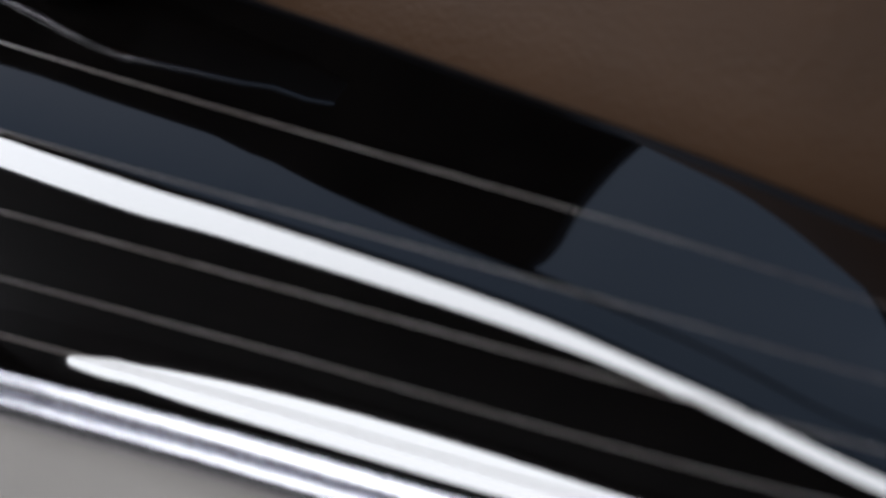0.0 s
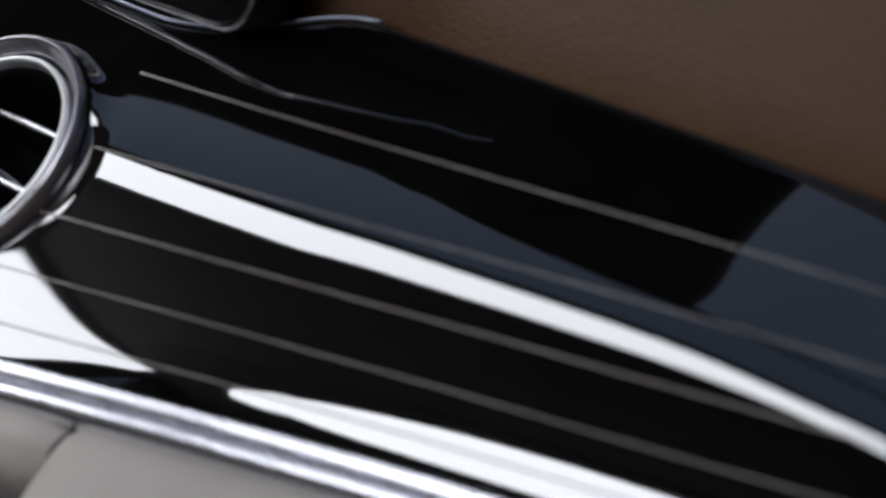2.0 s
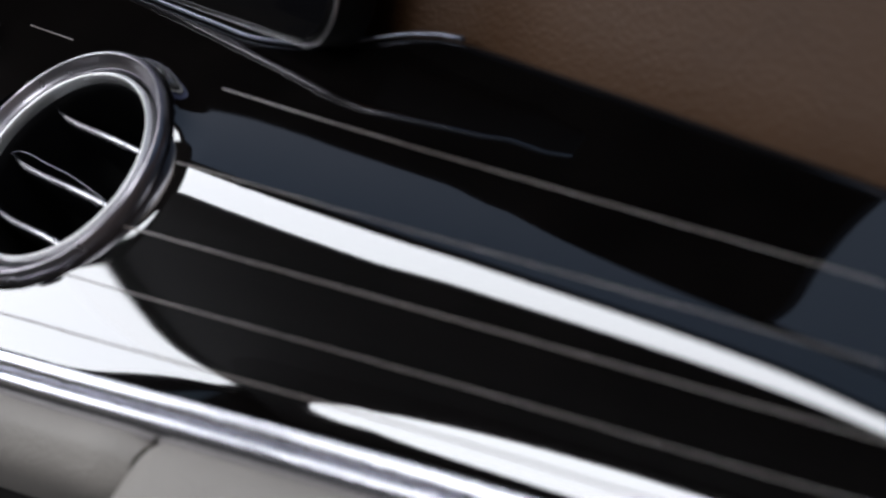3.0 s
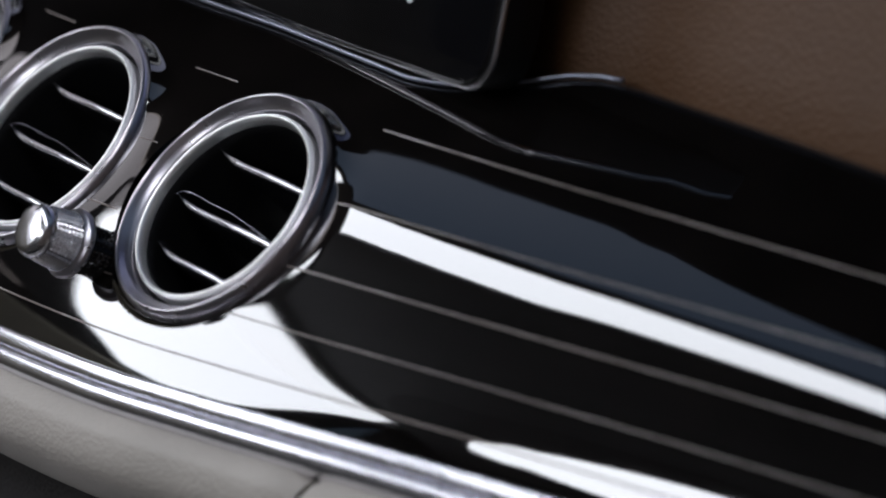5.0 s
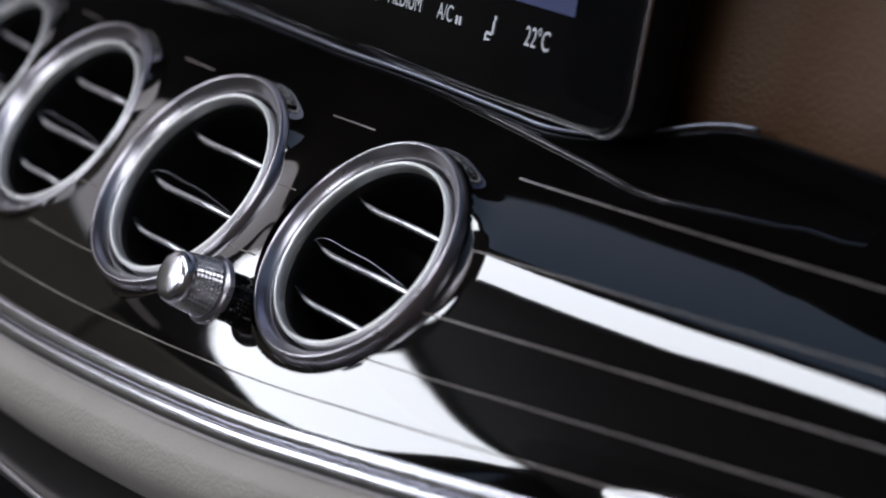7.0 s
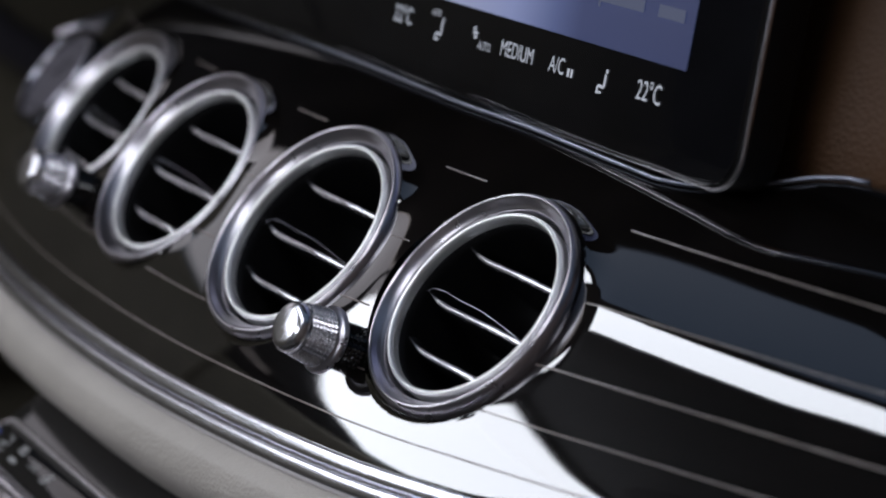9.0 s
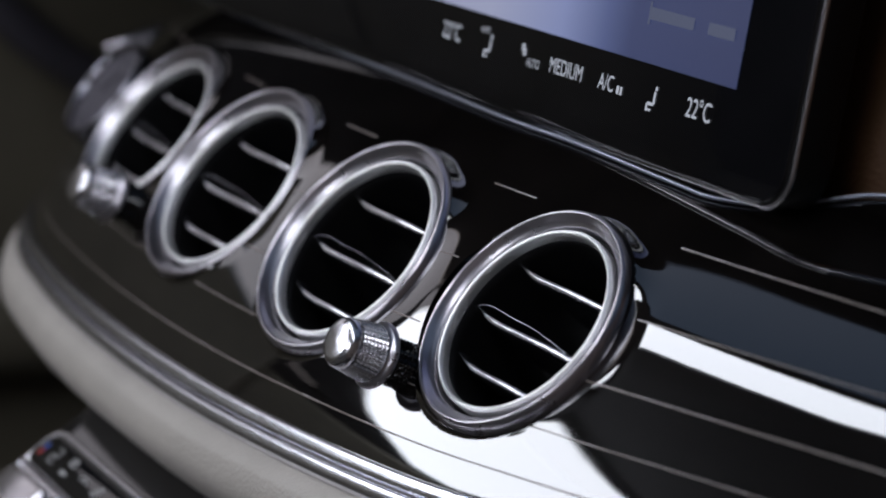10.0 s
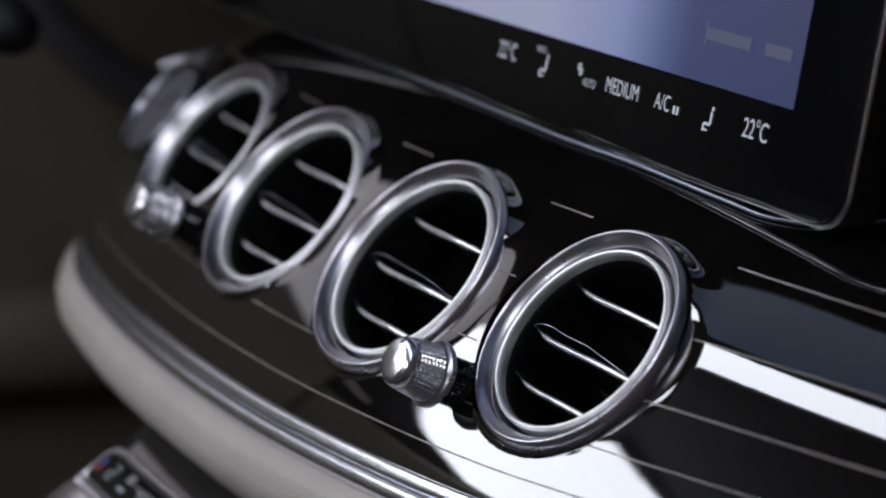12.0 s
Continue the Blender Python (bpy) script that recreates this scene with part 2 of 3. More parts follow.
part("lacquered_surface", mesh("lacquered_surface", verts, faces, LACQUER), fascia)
# the rolled upper lip, which turns back into the dashboard
rows = []
for x in xs[::2]:
    hi = top_edge(x)
    p = on_fascia(x, hi)
    row = [p]
    for a in (20, 45, 70, 95, 120):
        row.append(p + CU * (0.004 * math.sin(radians(a))) - CN * (0.004 * (1 - math.cos(radians(a)))))
    row.append(row[-1] - CN * 0.02 - CU * 0.004)
    rows.append(row)
part("upper_lip", grid("upper_lip", rows, GLOSS), fascia)
# a thin bright strip added as the lip's sky reflection, under the screen
rows = []
for x in xs[::2]:
    if -0.38 < x < 0.245:
        p = on_fascia(x, top_edge(x)) + CU * 0.0034
        rows.append([p + CU * (0.0009 * math.cos(a)) + CN * (0.0009 * math.sin(a)) for a in [math.pi * q / 4 for q in range(8)]])
part("lip_highlight", grid("lip_highlight", rows, LIPSHINE, closed=True, caps=True), fascia, "thin blue-grey metal strip for the highlight on the lip")

# fine inlay lines, broken by the vents
for u, w in ((1.0, 0.0006), (0.705, 0.0005), (0.463, 0.0006), (0.27, 0.0005), (0.107, 0.0006)):
    run = []
    for x in [-0.39 + 0.003 * i for i in range(331)] + [9]:
        free = x < 1 and all(math.hypot(x - c, (v_of(x, u) - w0) * (0.57 if v_of(x, u) > w0 else 1)) > r + 0.0012 for c, w0, r, h in COLLARS)
        if free:
            run.append(x)
        elif len(run) > 2:
            rows = []
            for q in run:
                v = v_of(q, u)
                rows.append([on_fascia(q, v - w / 2, 0.00001), on_fascia(q, v - w / 2, 0.00005), on_fascia(q, v + w / 2, 0.00005), on_fascia(q, v + w / 2, 0.00001)])
            part("inlay_line", grid("inlay_line", rows, INLAY), fascia, "thin pale inlay line")
            run = []

# ---------------------------------------------------------------- chrome moulding under the fascia


def sweep_edge(name, shape, mat, parent, label="", x0=-0.40, x1=0.62):
    rows = []
    for i in range(171):
        x = x0 + (x1 - x0) * i / 170
        lo = lower_edge(x)
        base = on_fascia(x, lo)
        rows.append([base + CU * a + CN * b for a, b in shape])
    return part(name, grid(name, rows, mat), parent, label)


moulding = thing("chrome_moulding", Matrix.Identity(4), "polished double-ridged chrome moulding under the black fascia", "trim strip")
sweep_edge("upper_ridge", [(0.0006, -0.004), (0.0005, 0.0012), (0.0001, 0.0022), (-0.0006, 0.0026), (-0.0016, 0.0024), (-0.0030, 0.0020), (-0.0043, 0.0015), (-0.0049, 0.0008), (-0.0051, -0.001)], MOULD, moulding)
sweep_edge("groove", [(-0.0048, -0.0004), (-0.0054, -0.0010), (-0.0061, -0.0004)], DARKTRIM, moulding)
sweep_edge("lower_ridge", [(-0.0057, -0.0015), (-0.0059, 0.0010), (-0.0065, 0.0018), (-0.0076, 0.0017), (-0.0092, 0.0011), (-0.0106, 0.0003), (-0.0116, -0.0010), (-0.0121, -0.003), (-0.0122, -0.005)], MOULD, moulding)

# ---------------------------------------------------------------- leather knee roll
LEATHER = [(-0.0105, -0.0065), (-0.0120, -0.0022), (-0.0145, -0.0002), (-0.019, 0.0010), (-0.024, 0.0004), (-0.0300, -0.0018), (-0.0345, -0.006), (-0.0370, -0.013), (-0.038, -0.03)]


def leather_roll(name, x0, x1, deep, label):
    ob = thing(name, Matrix.Identity(4), label, "leather padding")
    rows, n = [], 90
    for i in range(n + 1):
        x = x0 + (x1 - x0) * i / n
        e = min(x - x0, x1 - x)
        pinch = 0.004 * (1 - smoothstep(0, 0.008, e)) ** 2
        base = on_fascia(x, lower_edge(x))
        rows.append([base + CU * (a * (deep if k > 3 else 1)) + CN * (b - pinch) for k, (a, b) in enumerate(LEATHER)])
    part("padding", grid(name, rows, GREIGE), ob)
    return ob


leather_roll("knee_roll", -0.38, 0.2385, 0.87, "greige grained leather roll below the chrome moulding")
leather_roll("glovebox_roll", 0.2400, 0.62, 2.2, "greige grained leather glovebox top below the chrome moulding")

# ---------------------------------------------------------------- air vents


def air_vent():
    v = thing("air_vent", VENTS[0], "round turbine air vent with dished satin chrome rings", "air vent", "row of air vents")
    part("barrel", lathe("barrel", [(0.0412, -0.030), (0.0414, -0.010), (0.0415, -0.0052)], DARKCHROME), v, "dark polished barrel")
    part("outer_ring", lathe("outer_ring", [(0.0408, -0.0075), (0.0416, -0.0062), (0.0418, -0.0048), (0.0418, -0.0036), (0.0416, -0.0022), (0.0411, -0.0010), (0.0405, -0.0002), (0.0400, 0.0),
                                            (0.0396, -0.0002), (0.0391, -0.0008), (0.0384, -0.0018), (0.0377, -0.0026), (0.0370, -0.0032), (0.0365, -0.0035), (0.0362, -0.0040), (0.0361, -0.0085)], CHROME, 128), v, "polished dished chrome ring")
    part("inner_ring", lathe("inner_ring", [(0.0346, -0.0085), (0.0347, -0.0040), (0.0345, -0.0030), (0.0341, -0.0024), (0.0336, -0.0022), (0.0331, -0.0024), (0.0327, -0.0030), (0.0325, -0.0040), (0.0324, -0.0062)], BRIGHT, 128), v, "bright satin metal inner ring")
    part("funnel", lathe("funnel", [(0.0362, -0.0080), (0.0346, -0.0080), (0.0330, -0.0078), (0.0324, -0.0060), (0.0322, -0.0062), (0.0320, -0.010), (0.0312, -0.030), (0.0270, -0.050), (0.0001, -0.0505)], BLACK, 64), v, "black air duct")
    for off in (0.0155, -0.0040, -0.0210):
        half = math.sqrt(0.0318**2 - (off + 0.001) ** 2)
        rows, edge = [], []
        n = 36
        for i in range(n + 1):
            s = -half + 2 * half * i / n
            tip = smoothstep(0.0, 1.0, (s + half) / 0.014)
            front = -0.0062 - 0.0026 * (1 - tip) - 0.002 * smoothstep(0.2, 1.0, s / half)
            y = off + 0.0030 * (1 - (min(1.0, (s + half) / 0.020))) ** 2
            k = 0.15 + 0.75 * tip
            rows.append([(s, y + 0.0016, -0.036), (s, y + 0.0020, front - 0.006), (s, y + 0.0014, front - 0.0020), (s, y + 0.0004, front - 0.0006), (s, y - 0.0009, front - 0.0010), (s, y - 0.0014, front - 0.006), (s, y - 0.0012, -0.036)])
            edge.append([(s, y + 0.0010 * k, front - 0.0012), (s, y + 0.0008 * k, front + 0.0001), (s, y + 0.0001 * k, front + 0.0006), (s, y - 0.0009 * k, front + 0.0004), (s, y - 0.0015 * k, front - 0.0004), (s, y - 0.0017 * k, front - 0.0020)])
        slat = part("slat", grid("slat", rows, GLOSS), v, "black slat with a chrome lip")
        part("lip", grid("lip", edge, SATIN), slat, "chrome lip")
        if off == -0.0040:
            # the middle slat is a hollow tongue: a thin dark upper lip joins the lower one at its tip
            loop = []
            for i in range(n + 1):
                s = -half + 2 * half * i / n
                rise = 0.0044 * min(1.0, math.sin(math.pi * (i / n) ** 0.55) * 1.1)
                z = -0.0085 - 0.0030 * i / n
                loop.append([(s, off + 0.0024 * (1 - min(1.0, (s + half) / 0.02)) ** 2 + rise + 0.0003 * math.cos(a), z + 0.0003 * math.sin(a)) for a in [math.pi * q / 3 for q in range(6)]])
            part("upper_lip", grid("upper_lip", loop, DARKCHROME, closed=True), slat, "thin dark upper lip")
    return v


vent = air_vent()
for m in VENTS[1:]:
    copy_thing(vent, m @ Matrix.Scale(1 / VENTS[0].to_scale().x, 4))

# ---------------------------------------------------------------- air flow knobs


def knurled(name, r0, r1, h0, h1, mat, n=36, rings=7, amp=0.0007):
    """A grip cut into small pyramids, tapering from r0 to r1."""
    vs, fs = [], []
    for k in range(rings + 1):
        r, h = r0 + (r1 - r0) * k / rings, h0 + (h1 - h0) * k / rings
        vs += [(r * math.cos(2 * math.pi * i / n), r * math.sin(2 * math.pi * i / n), h) for i in range(n)]
    for k in range(rings):
        r, h = r0 + (r1 - r0) * (k + 0.5) / rings + amp, h0 + (h1 - h0) * (k + 0.5) / rings
        for i in range(n):
            a, j, c = 2 * math.pi * (i + 0.5) / n, (i + 1) % n, len(vs)
            vs.append((r * math.cos(a), r * math.sin(a), h))
            ring = (k * n + i, k * n + j, (k + 1) * n + j, (k + 1) * n + i)
            fs += [(ring[q], ring[(q + 1) % 4], c) for q in range(4)]
    return mesh(name, vs, fs, mat, False)


def flow_knob(place):
    k = thing("flow_knob", facing(place, 22, 2), "knurled satin chrome air flow knob on the black fascia", "knob", "air flow knobs")
    part("stem", knurled("stem", 0.0078, 0.0076, -0.008, 0.0115, GLOSS, 34, 10), k, "black knurled stem")
    part("collar", lathe("collar", [(0.0076, 0.0098), (0.0106, 0.0102), (0.0114, 0.0110), (0.0115, 0.0120), (0.0108, 0.0128), (0.0100, 0.0131), (0.0097, 0.0138)], CHROME, 64), k, "chrome collar")
    part("grip", knurled("grip", 0.0096, 0.0084, 0.0138, 0.0235, SATIN), k)
    part("cap", lathe("cap", [(0.0085, 0.0233), (0.0088, 0.0240), (0.0088, 0.0252), (0.0083, 0.0268), (0.0074, 0.0278), (0.0055, 0.0283), (0.0001, 0.0285)], SATIN, 64), k, "satin domed cap")
    part("pointer", rounded_box("pointer", 0.0004, 0.005, 0.0004, 0.0001, BLACK, 1), k, "dark pointer line", pose(0, 0.0045, 0.0281))
    return k


knob = flow_knob(on_fascia(0.1155, -0.0300))
copy_thing(knob, facing(on_fascia(-0.1195, -0.0295), 22, 2))

# ---------------------------------------------------------------- screen
SCREEN_TILT = 5


SCREEN_M = pose(0, 0.057, 0.868, 90 - SCREEN_TILT, 0, 0)
screen = thing("infotainment_screen", SCREEN_M, "wide black glass infotainment screen showing a lit blue map page", "screen")


def rounded_outline(x0, x1, y0, y1, r, n=10):
    pts = []
    for cx, cy, a0 in ((x1 - r, y0 + r, -90), (x1 - r, y1 - r, 0), (x0 + r, y1 - r, 90), (x0 + r, y0 + r, 180)):
        for i in range(n + 1):
            a = radians(a0 + 90 * i / n)
            pts.append((cx + r * math.cos(a), cy + r * math.sin(a)))
    return pts


def slab(name, outline, layers, mat):
    """layers: (inset, height) from back to front, closed at both ends."""
    cx = sum(p[0] for p in outline) / len(outline)
    cy = sum(p[1] for p in outline) / len(outline)
    hw, hh = max(p[0] for p in outline) - cx, max(p[1] for p in outline) - cy
    rows = [[(cx + (x - cx) * (1 - inset / hw), cy + (y - cy) * (1 - inset / hh), h) for x, y in outline] for inset, h in layers]
    return grid(name, rows, mat, closed=True, caps=True)


OUT = rounded_outline(-0.62, 0.219, -0.0207, 0.135, 0.013)
part("housing", slab("housing", OUT, [(0.004, -0.02), (0, -0.016), (0, -0.0012), (0.0006, -0.0005)], BLACK), screen, "matt black housing")
part("edge_trim", slab("edge_trim", OUT, [(0.0002, -0.003), (-0.0006, -0.0026), (-0.0008, -0.0018), (-0.0004, -0.0012)], SATIN), screen, "thin grey metal edge")
part("glass", slab("glass", OUT, [(0.0007, -0.0008), (0.0007, 0.0), (0.0012, 0.0004)], GLASS), screen, "black glass face")

lit = bpy.data.materials.new("lit_display")
lit.use_nodes = True
t, b = lit.node_tree, lit.node_tree.nodes["Principled BSDF"]
co = t.nodes.new("ShaderNodeTexCoord")
sep = t.nodes.new("ShaderNodeSeparateXYZ")
ramp = t.nodes.new("ShaderNodeValToRGB")
rg = t.nodes.new("ShaderNodeMapRange")
rg.inputs[1].default_value, rg.inputs[2].default_value = -0.11, 0.188
e = ramp.color_ramp.elements
e[0].position, e[0].color = 0.0, (0.45, 0.47, 0.62, 1)
e[1].position, e[1].color = 1.0, (0.018, 0.03, 0.11, 1)
for p, c in ((0.5, (0.42, 0.45, 0.62, 1)), (0.66, (0.27, 0.32, 0.56, 1)), (0.75, (0.085, 0.115, 0.27, 1)), (0.80, (0.03, 0.045, 0.14, 1))):
    q = e.new(p)
    q.color = c
t.links.new(co.outputs["Object"], sep.inputs[0])
t.links.new(sep.outputs[0], rg.inputs[0])
t.links.new(rg.outputs[0], ramp.inputs[0])
t.links.new(ramp.outputs[0], b.inputs["Emission Color"])
b.inputs["Emission Strength"].default_value = 0.66
b.inputs["Base Color"].default_value = (0.01, 0.01, 0.02, 1)
part("display", mesh("display", [(-0.11, 0.0115, 0.0008), (0.188, 0.0115, 0.0008), (0.188, 0.122, 0.0008), (-0.11, 0.122, 0.0008)], [(0, 1, 2, 3)], lit), screen, "lit blue and white display page")


def writing(text, size, x, y, parent, mat, lift=0.0009, narrow=0.72):
    c = bpy.data.curves.new("text", "FONT")
    c.body, c.size, c.align_x, c.align_y = text, size, "CENTER", "CENTER"
    tmp = new("text", c)
    dg = bpy.context.evaluated_depsgraph_get()
    me = bpy.data.meshes.new_from_object(tmp.evaluated_get(dg))
    bpy.data.objects.remove(tmp)
    me.materials.clear()
    me.materials.append(mat)
    return part("lettering", me, parent, "", pose(x, y, lift) @ Matrix.Diagonal((narrow, 1, 1, 1)))


for where in (0.0152, 0.1715):
    writing("22°C", 0.0090, where, 0.0015, screen, TEXT)
writing("MEDIUM", 0.0078, 0.0940, 0.0010, screen, TEXT)
writing("AUTO", 0.0042, 0.0730, -0.0005, screen, TEXT)
writing("A/C", 0.0078, 0.1190, 0.0010, screen, TEXT)
writing("AUTO", 0.0032, 0.0385, 0.0060, screen, TEXT)


def bars(name, items, mat, parent, lift, label=""):
    vs, fs = [], []
    for x, y, w, h in items:
        k = len(vs)
        vs += [(x - w / 2, y - h / 2, lift), (x + w / 2, y - h / 2, lift), (x + w / 2, y + h / 2, lift), (x - w / 2, y + h / 2, lift)]
        fs.append((k, k + 1, k + 2, k + 3))
    return part(name, mesh(name, vs, fs, mat, False), parent, label)


for x in (0.0415, 0.1455):
    bars("airflow_symbol", [(x + 0.0022, 0.0042, 0.0012, 0.0014), (x + 0.0018, 0.0012, 0.0011, 0.0040), (x, -0.0010, 0.0036, 0.0010), (x - 0.0018, -0.0024, 0.0010, 0.0024), (x - 0.0004, -0.0030, 0.0022, 0.0007)], TEXT, screen, 0.0009, "white airflow symbol")
bars("fan_symbol", [(0.0660, 0.0034, 0.0007, 0.0044), (0.0660, 0.0034, 0.0036, 0.0008), (0.0650, 0.0048, 0.0014, 0.0010), (0.0670, 0.0020, 0.0014, 0.0010)], TEXT, screen, 0.0009, "white fan symbol")
bars("on_writing", [(0.1262, 0.0000, 0.0014, 0.0028), (0.1282, 0.0000, 0.0012, 0.0028)], TEXT, screen, 0.0009, "unreadable small lettering")
PALE = glowing("pale_menu_bars", (0.45, 0.52, 0.8), 0.17)
bars("menu_writing", [(0.1495, 0.0275, 0.024, 0.0040), (0.1760, 0.0275, 0.014, 0.0040), (0.1500, 0.0500, 0.030, 0.0040), (0.137, 0.0275, 0.0012, 0.0075), (0.137, 0.0500, 0.0012, 0.0075)], PALE, screen, 0.0011, "unreadable pale menu lettering")

# ---------------------------------------------------------------- upper dashboard
upper = thing("upper_dashboard", Matrix.Identity(4), "saddle brown leather upper dashboard roll beside the screen", "dashboard")
rows = []
for i in range(70):
    x = 0.172 + (0.75 - 0.172) * i / 69
    e = 1 - smoothstep(0, 0.012, x - 0.172)
    hi = top_edge(x)
    base = Vector((x, plan_y(x), ROW_Z)) + CU * hi + CN * (BASE_N + depth_of(x, hi))
    y0, z0 = max(base.y + 0.010, 0.088), max(base.z - 0.012, 0.838 - 0.06 * max(0.0, x - 0.25))
    row = []
    for a, b in ((0.010, -0.02), (0.003, 0.0), (0.0, 0.010), (0.002, 0.03), (0.008, 0.06), (0.018, 0.10), (0.04, 0.15), (0.09, 0.185), (0.30, 0.19)):
        row.append(Vector((x, y0 + a + e * 0.004, z0 + b)))
    rows.append(row)
part("leather_roll", grid("leather_roll", rows, TAN), upper)

# ---------------------------------------------------------------- cabin shell
def slab_box(name, x0, x1, y0, y1, z0, z1, mat, label, category, r=0.01):
    ob = new(name, rounded_box(name, x1 - x0, y1 - y0, z1 - z0, r, mat, 3))
    ob.matrix_basis = pose((x0 + x1) / 2, (y0 + y1) / 2, (z0 + z1) / 2)
    return tagged(ob, label, category, "", "structure")


slab_box("floor", -0.78, 0.70, -2.0, 0.75, 0.20, 0.25, CARPET, "dark carpeted car floor", "floor")
def frame_sheet(name, outer, holes, z, mat, label, category):
    """A level sheet with rectangular openings, 20 mm thick."""
    xs_ = sorted({outer[0], outer[1], *[h[0] for h in holes], *[h[1] for h in holes]})
    ys_ = sorted({outer[2], outer[3], *[h[2] for h in holes], *[h[3] for h in holes]})
    bm = bmesh.new()
    for a, b in zip(xs_, xs_[1:]):
        for c, d in zip(ys_, ys_[1:]):
            mx, my = (a + b) / 2, (c + d) / 2
            if any(h[0] < mx < h[1] and h[2] < my < h[3] for h in holes):
                continue
            bm.faces.new([bm.verts.new(p) for p in ((a, c, z), (b, c, z), (b, d, z), (a, d, z))])
    bmesh.ops.remove_doubles(bm, verts=bm.verts[:], dist=1e-5)
    for w in bm.verts:
        if abs(w.co.y + 0.093) < 1e-4:              # this opening's front edge runs aslant to tilt the blue reflection's border
            w.co.y += 0.075 * max(0.0, min(1.0, (w.co.x + 0.46) / 0.96))
    bmesh.ops.solidify(bm, geom=bm.faces[:], thickness=-0.02)
    me = bpy.data.meshes.new(name)
    bm.to_mesh(me)
    bm.free()
    me.materials.append(mat)
    return tagged(new(name, me), label, category, "", "structure")


# The openings are added to trim the roof lamps' reflections in the lacquer.
frame_sheet("ceiling", (-0.78, 0.66, -1.95, 0.36), [(-0.46, 0.60, -0.494, -0.326), (-0.46, 0.50, -0.287, -0.093), (0.21, 0.64, -0.015, 0.335)], 1.34, HEADLINER,
            "dark cloth headliner with openings cut for the added lights", "ceiling")
slab_box("wall_west", -0.80, -0.74, -0.56, 0.75, 0.25, 0.985, DOOR, "olive beige leather driver's door panel", "door panel", 0.02)
slab_box("wall_west_rear", -0.80, -0.74, -1.95, -0.56, 0.25, 0.94, DOOR, "olive beige leather rear side panel", "side panel", 0.02)
slab_box("wall_west_pillar", -0.79, -0.742, -0.72, -0.655, 0.98, 1.36, HEADLINER, "dark middle roof pillar", "pillar", 0.01)
slab_box("wall_west_front_pillar", -0.79, -0.742, -0.09, 0.75, 0.98, 1.36, HEADLINER, "dark front roof pillar", "pillar", 0.01)
slab_box("wall_west_rail", -0.79, -0.742, -1.95, -0.08, 1.345, 1.365, HEADLINER, "dark roof rail over the side windows", "pillar", 0.01)
slab_box("wall_west_shelf", -0.79, -0.735, -1.95, -1.40, 0.93, 0.99, HEADLINER, "dark rear quarter trim below the side window", "trim", 0.02)
slab_box("wall_south", -0.78, 0.70, -2.0, -1.95, 0.25, 1.36, HEADLINER, "dark rear of the cabin", "wall")
slab_box("wall_north", -0.78, 0.75, 0.75, 0.80, 0.2, 0.93, BLACK, "dark bulkhead behind the dashboard", "wall")
# Unseen wall behind the camera, added so the chrome rings reflect dark brown.
slab_box("wall_east_blocker", 1.00, 1.06, -2.2, 0.9, 0.02, 1.45, EASTBLOCKER, "unseen dark brown wall added to darken the rings' reflections", "wall")
gr = new("ground", mesh("ground", [(-400, -400, 0), (400, -400, 0), (400, 400, 0), (-400, 400, 0)], [(0, 1, 2, 3)], ASPHALT))
tagged(gr, "plain grey asphalt ground outside the car", "ground", "", "structure")

# ---------------------------------------------------------------- lower console with the climate keys

def console_frame(x, y, z):
    """x along the car's width, y up the slope of the console, z out of it."""
    m = Matrix(((1, 0, 0, 0), (0, 0.8, -0.6, 0), (0, 0.6, 0.8, 0), (0, 0, 0, 1)))
    m.translation = (x, y, z)
    return m


CON = console_frame(0.0, -0.0440, 0.6870)
console = thing("centre_console", CON, "black gloss centre console below the leather roll", "console")
part("face", slab("face", rounded_outline(-0.108, 0.30, -0.30, 0.045, 0.012), [(0, -0.08), (0, -0.006), (0.001, -0.0045), (0.003, -0.004)], GLOSS), console)
panel = thing("climate_panel", CON, "black climate key panel in a rounded chrome frame", "control panel")
PAN = rounded_outline(-0.098, 0.16, -0.046, 0.0, 0.007)
part("bezel", slab("bezel", PAN, [(0, -0.006), (0, 0.0), (0.0006, 0.0010), (0.0016, 0.0012), (0.0022, 0.0006)], SATIN), panel, "satin chrome frame")
KEY = rounded_outline(-0.0955, 0.1575, -0.019, -0.0024, 0.005)
part("key_strip", slab("key_strip", KEY, [(0, 0.0), (0, 0.0012), (0.0004, 0.0016)], GLOSS), panel, "black gloss key strip")
part("divider", rounded_box("divider", 0.254, 0.0022, 0.003, 0.0008, CHROME, 2), panel, "chrome divider", pose(0.031, -0.0205, 0.0012))
SYMBOL = material("grey_key_symbols", (0.3, 0.3, 0.3), 0.5, scale=200, vary=0.1)
RED = material("red_key_mark", (0.5, 0.05, 0.04), 0.5, scale=200, vary=0.1)
BLUE = material("blue_key_mark", (0.05, 0.13, 0.5), 0.5, scale=200, vary=0.1)


bars("blue_mark", [(-0.0905, -0.0095, 0.0016, 0.003)], BLUE, panel, 0.0018, "small blue mark")
bars("red_mark", [(-0.0905, -0.0128, 0.0016, 0.003)], RED, panel, 0.0018, "small red mark")
bars("seat_symbol", [(-0.0790, -0.0070, 0.0040, 0.0008), (-0.0770, -0.0088, 0.0008, 0.0036), (-0.0795, -0.0108, 0.0050, 0.0010), (-0.0815, -0.0128, 0.0010, 0.0034), (-0.078, -0.0138, 0.004, 0.0008)], SYMBOL, panel, 0.0018, "grey seat symbol")
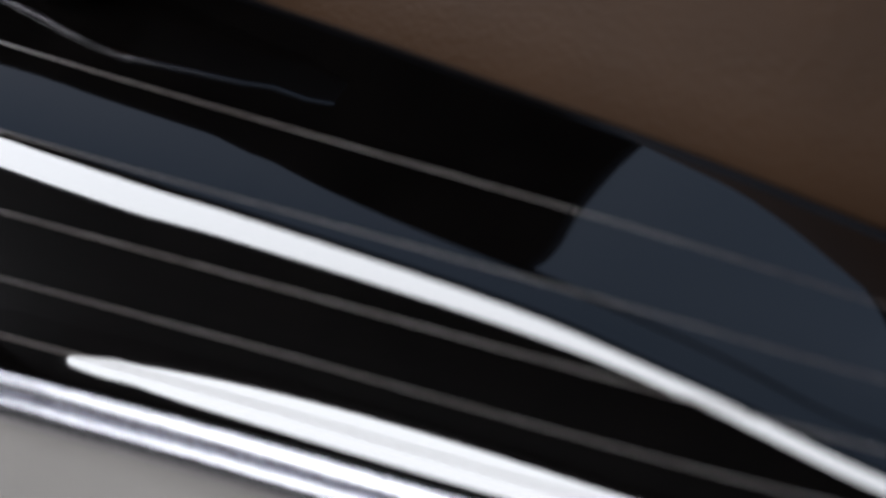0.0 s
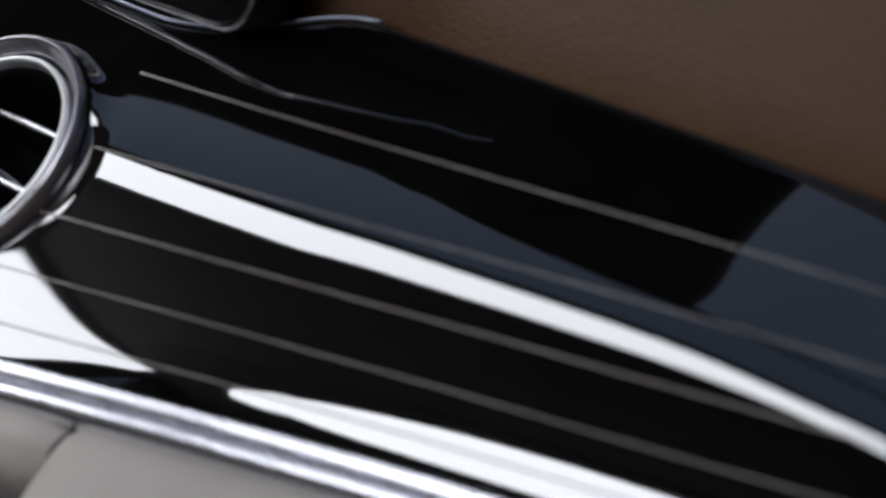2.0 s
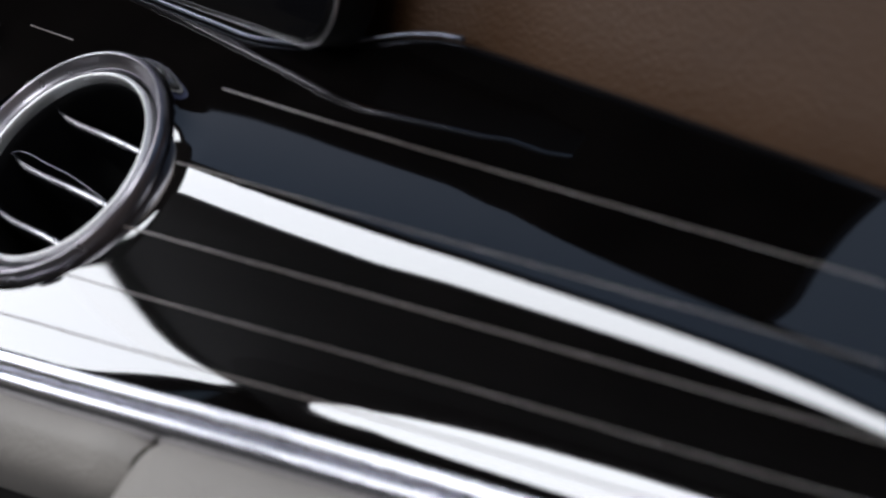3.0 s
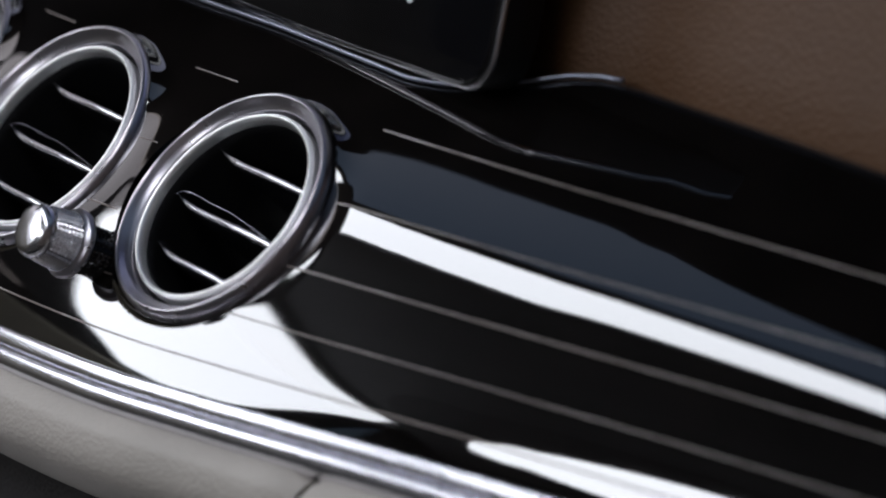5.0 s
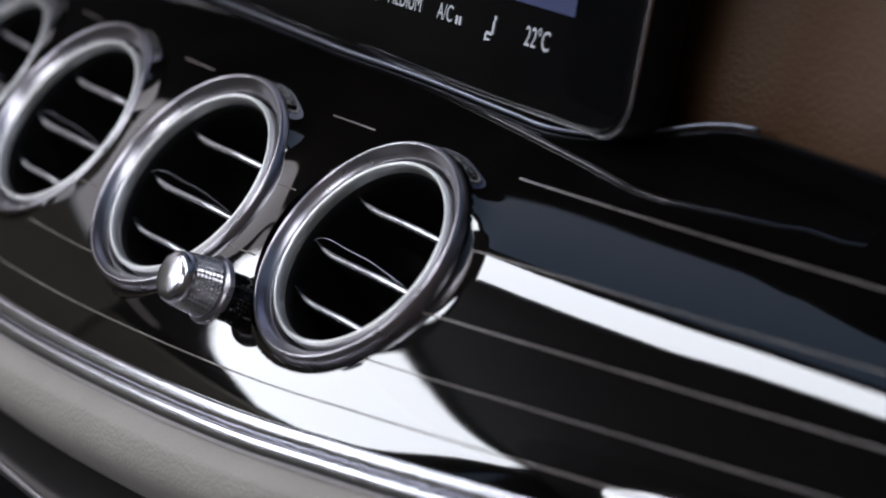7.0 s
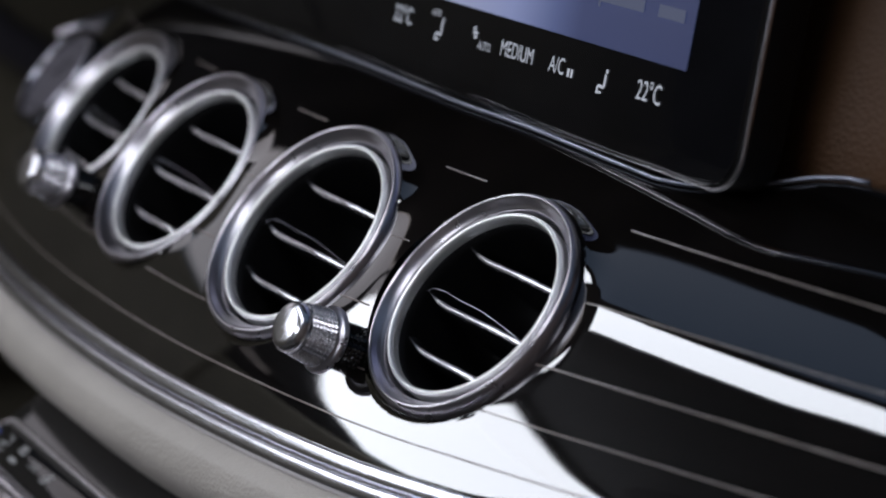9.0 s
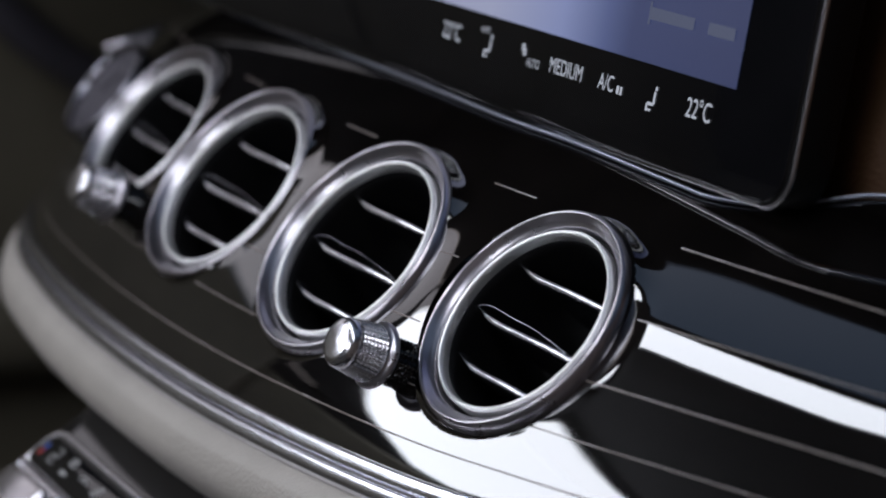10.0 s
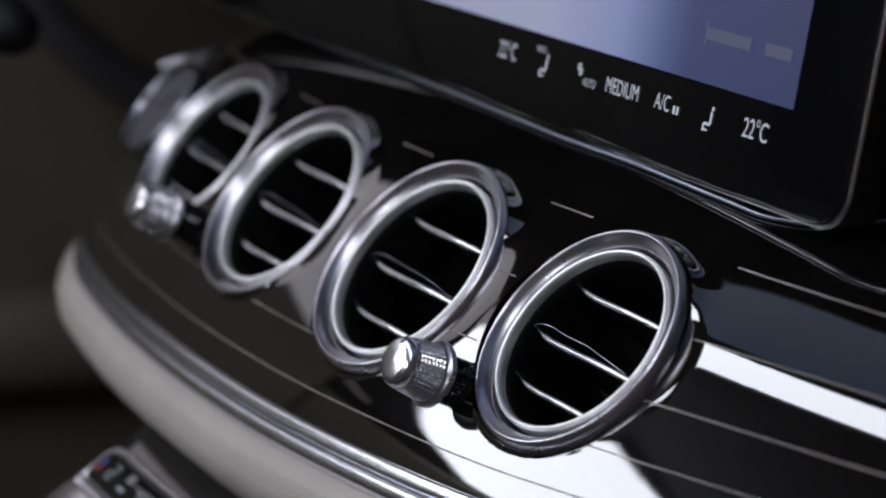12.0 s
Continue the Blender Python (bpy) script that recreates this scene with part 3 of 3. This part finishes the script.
bars("key_writing", [(-0.0640, -0.0068, 0.0060, 0.0014), (-0.0640, -0.0090, 0.0060, 0.0012), (-0.0640, -0.0138, 0.0060, 0.0018)], SYMBOL, panel, 0.0018, "unreadable grey key lettering")
writing("AUTO", 0.0042, -0.0480, -0.0105, panel, SYMBOL, 0.0018)
bars("fan_symbol", [(-0.0340, -0.0105, 0.0050, 0.0012), (-0.0340, -0.0105, 0.0012, 0.0050), (-0.032, -0.0085, 0.002, 0.0012), (-0.036, -0.0125, 0.002, 0.0012)], SYMBOL, panel, 0.0018, "grey fan symbol")
for i in range(6):
    part("key", rounded_box("key", 0.038, 0.021, 0.006, 0.0022, SATIN, 3), panel, "silver rocker key", pose(-0.0765 + 0.042 * i, -0.0335, 0.001))

# ---------------------------------------------------------------- round dial and stalk beyond the vents
DIAL_X, DIAL_V = -0.2337, -0.0001
dial = thing("round_dial", facing(on_fascia(DIAL_X, DIAL_V, 0.004), 36, -6) @ Matrix.Scale(0.86, 4), "round silver dial with a chrome rim on the fascia", "dial")
part("rim", lathe("rim", [(0.0300, -0.012), (0.0305, 0.0), (0.0300, 0.002), (0.0285, 0.003), (0.0268, 0.002), (0.0262, 0.0)], DARKCHROME, 64), dial, "chrome rim")
part("face", lathe("face", [(0.0262, 0.0002), (0.0180, 0.0006), (0.0001, 0.0008)], GREYTRIM, 64), dial, "brushed grey face")
for k in range(12):
    part("mark", rounded_box("mark", 0.0012, 0.004, 0.0006, 0.0002, BLACK, 1), dial, "", pose(0, 0, 0, 0, 0, 30 * k) @ pose(0, 0.0215, 0.0009))
part("pointer", rounded_box("pointer", 0.0014, 0.016, 0.0006, 0.0002, BLACK, 1), dial, "dark pointer", pose(0.003, 0.006, 0.0014, 0, 0, -35))

stalk = thing("column_stalk", Matrix.Translation((-0.295, 0.060, 0.816)) @ Matrix.Rotation(radians(-72), 4, "X") @ Matrix.Scale(0.55, 4), "short chrome-tipped column stalk beside the fascia", "stalk")
part("lever", lathe("lever", [(0.0001, -0.03), (0.0035, -0.029), (0.0045, 0.0), (0.0055, 0.028), (0.0050, 0.033), (0.0001, 0.034)], CHROME, 32), stalk)

rows = []
for k in range(25):
    f = k / 24
    c = Vector((-0.733, 0.10 + 0.30 * f**1.6, 0.84 - 0.16 * math.sin(f * math.pi / 2)))
    along = Vector((0, 0.35, -0.4 * (1 - f))).normalized()
    side = Vector((1, 0, 0)).cross(along)
    rows.append([c + side * (0.014 * math.cos(a)) + Vector((0.010 * math.sin(a), 0, 0)) for a in [2 * math.pi * q / 14 for q in range(14)]])
door_trim = thing("door_trim_strip", Matrix.Identity(4), "satin grey trim strip curving along the door panel", "trim strip")
part("strip", grid("strip", rows, GREYTRIM, closed=True, caps=True), door_trim)
arm = thing("door_armrest", pose(-0.715, 0.12, 0.55), "olive beige padded armrest on the driver's door", "armrest")
part("pad", rounded_box("pad", 0.07, 0.9, 0.07, 0.03, DOOR, 5), arm)
lever = thing("wiper_stalk", Matrix.Translation((-0.37, -0.012, 0.823)) @ Matrix.Rotation(radians(-80), 4, "Y"), "black round-ended steering column stalk", "stalk")
part("grip", lathe("grip", [(0.0001, -0.03), (0.010, -0.028), (0.0135, -0.02), (0.014, 0.0), (0.012, 0.04), (0.008, 0.12), (0.0001, 0.121)], BLACK, 32), lever)

# unseen curved mask, added to shape the rear side lamp's reflection
rows = []
for k in range(60):
    y = -1.66 + 1.20 * k / 59
    z = between(y, [(-1.66, 1.32), (-1.50, 1.18), (-1.43, 1.04), (-1.30, 0.98), (-1.13, 0.945), (-0.90, 1.0), (-0.737, 1.05), (-0.585, 1.14), (-0.50, 1.20), (-0.46, 1.28)])
    rows.append([Vector((-0.768 + 0.507 * (h - 0.96) - back, y, h)) for h, back in ((z, 0.03), (z, 0.004), (z - 0.004, 0.0), (0.86, 0.0), (0.86, 0.03))])
tagged(new("wall_west_light_mask", grid("wall_west_light_mask", rows, HEADLINER)), "unseen dark curved mask below the added rear side light", "lining", "", "structure")

# slanted unseen mask, added round the oval rear lamp to bound its reflection
rows = []
for a, b, k in ((0.512, 0.246, 1.0), (0.62, 0.29, 0.6), (0.71, 0.33, 0.3)):
    row = []
    for i in range(64):
        c, n = math.cos(2 * math.pi * i / 64), math.sin(2 * math.pi * i / 64)
        p = Vector((a * math.copysign(abs(c) ** k, c), b * math.copysign(abs(n) ** k, n), 0))
        row.append(Vector((0.235 + p.x, -1.42 + 0.962 * p.y, 1.2530 + 0.273 * p.y)))
    rows.append(row)
tagged(new("wall_rear_light_mask", grid("wall_rear_light_mask", rows, HEADLINER, closed=True)), "unseen dark mask round the added rear light", "lining", "", "structure")

# Unseen dark sheet across the windscreen, added to block sky from the upper lacquer.
rows = [[(x, 0.355 + 0.40 * k / 8, 1.355 - 0.42 * (k / 8) ** 1.15) for x in (-0.78, -0.4, 0.0, 0.4, 0.75)] for k in range(9)]
tagged(new("wall_north_blocker", grid("wall_north_blocker", rows, HEADLINER)), "unseen dark sheet added to keep the sky out of the lacquer", "windscreen", "", "structure")
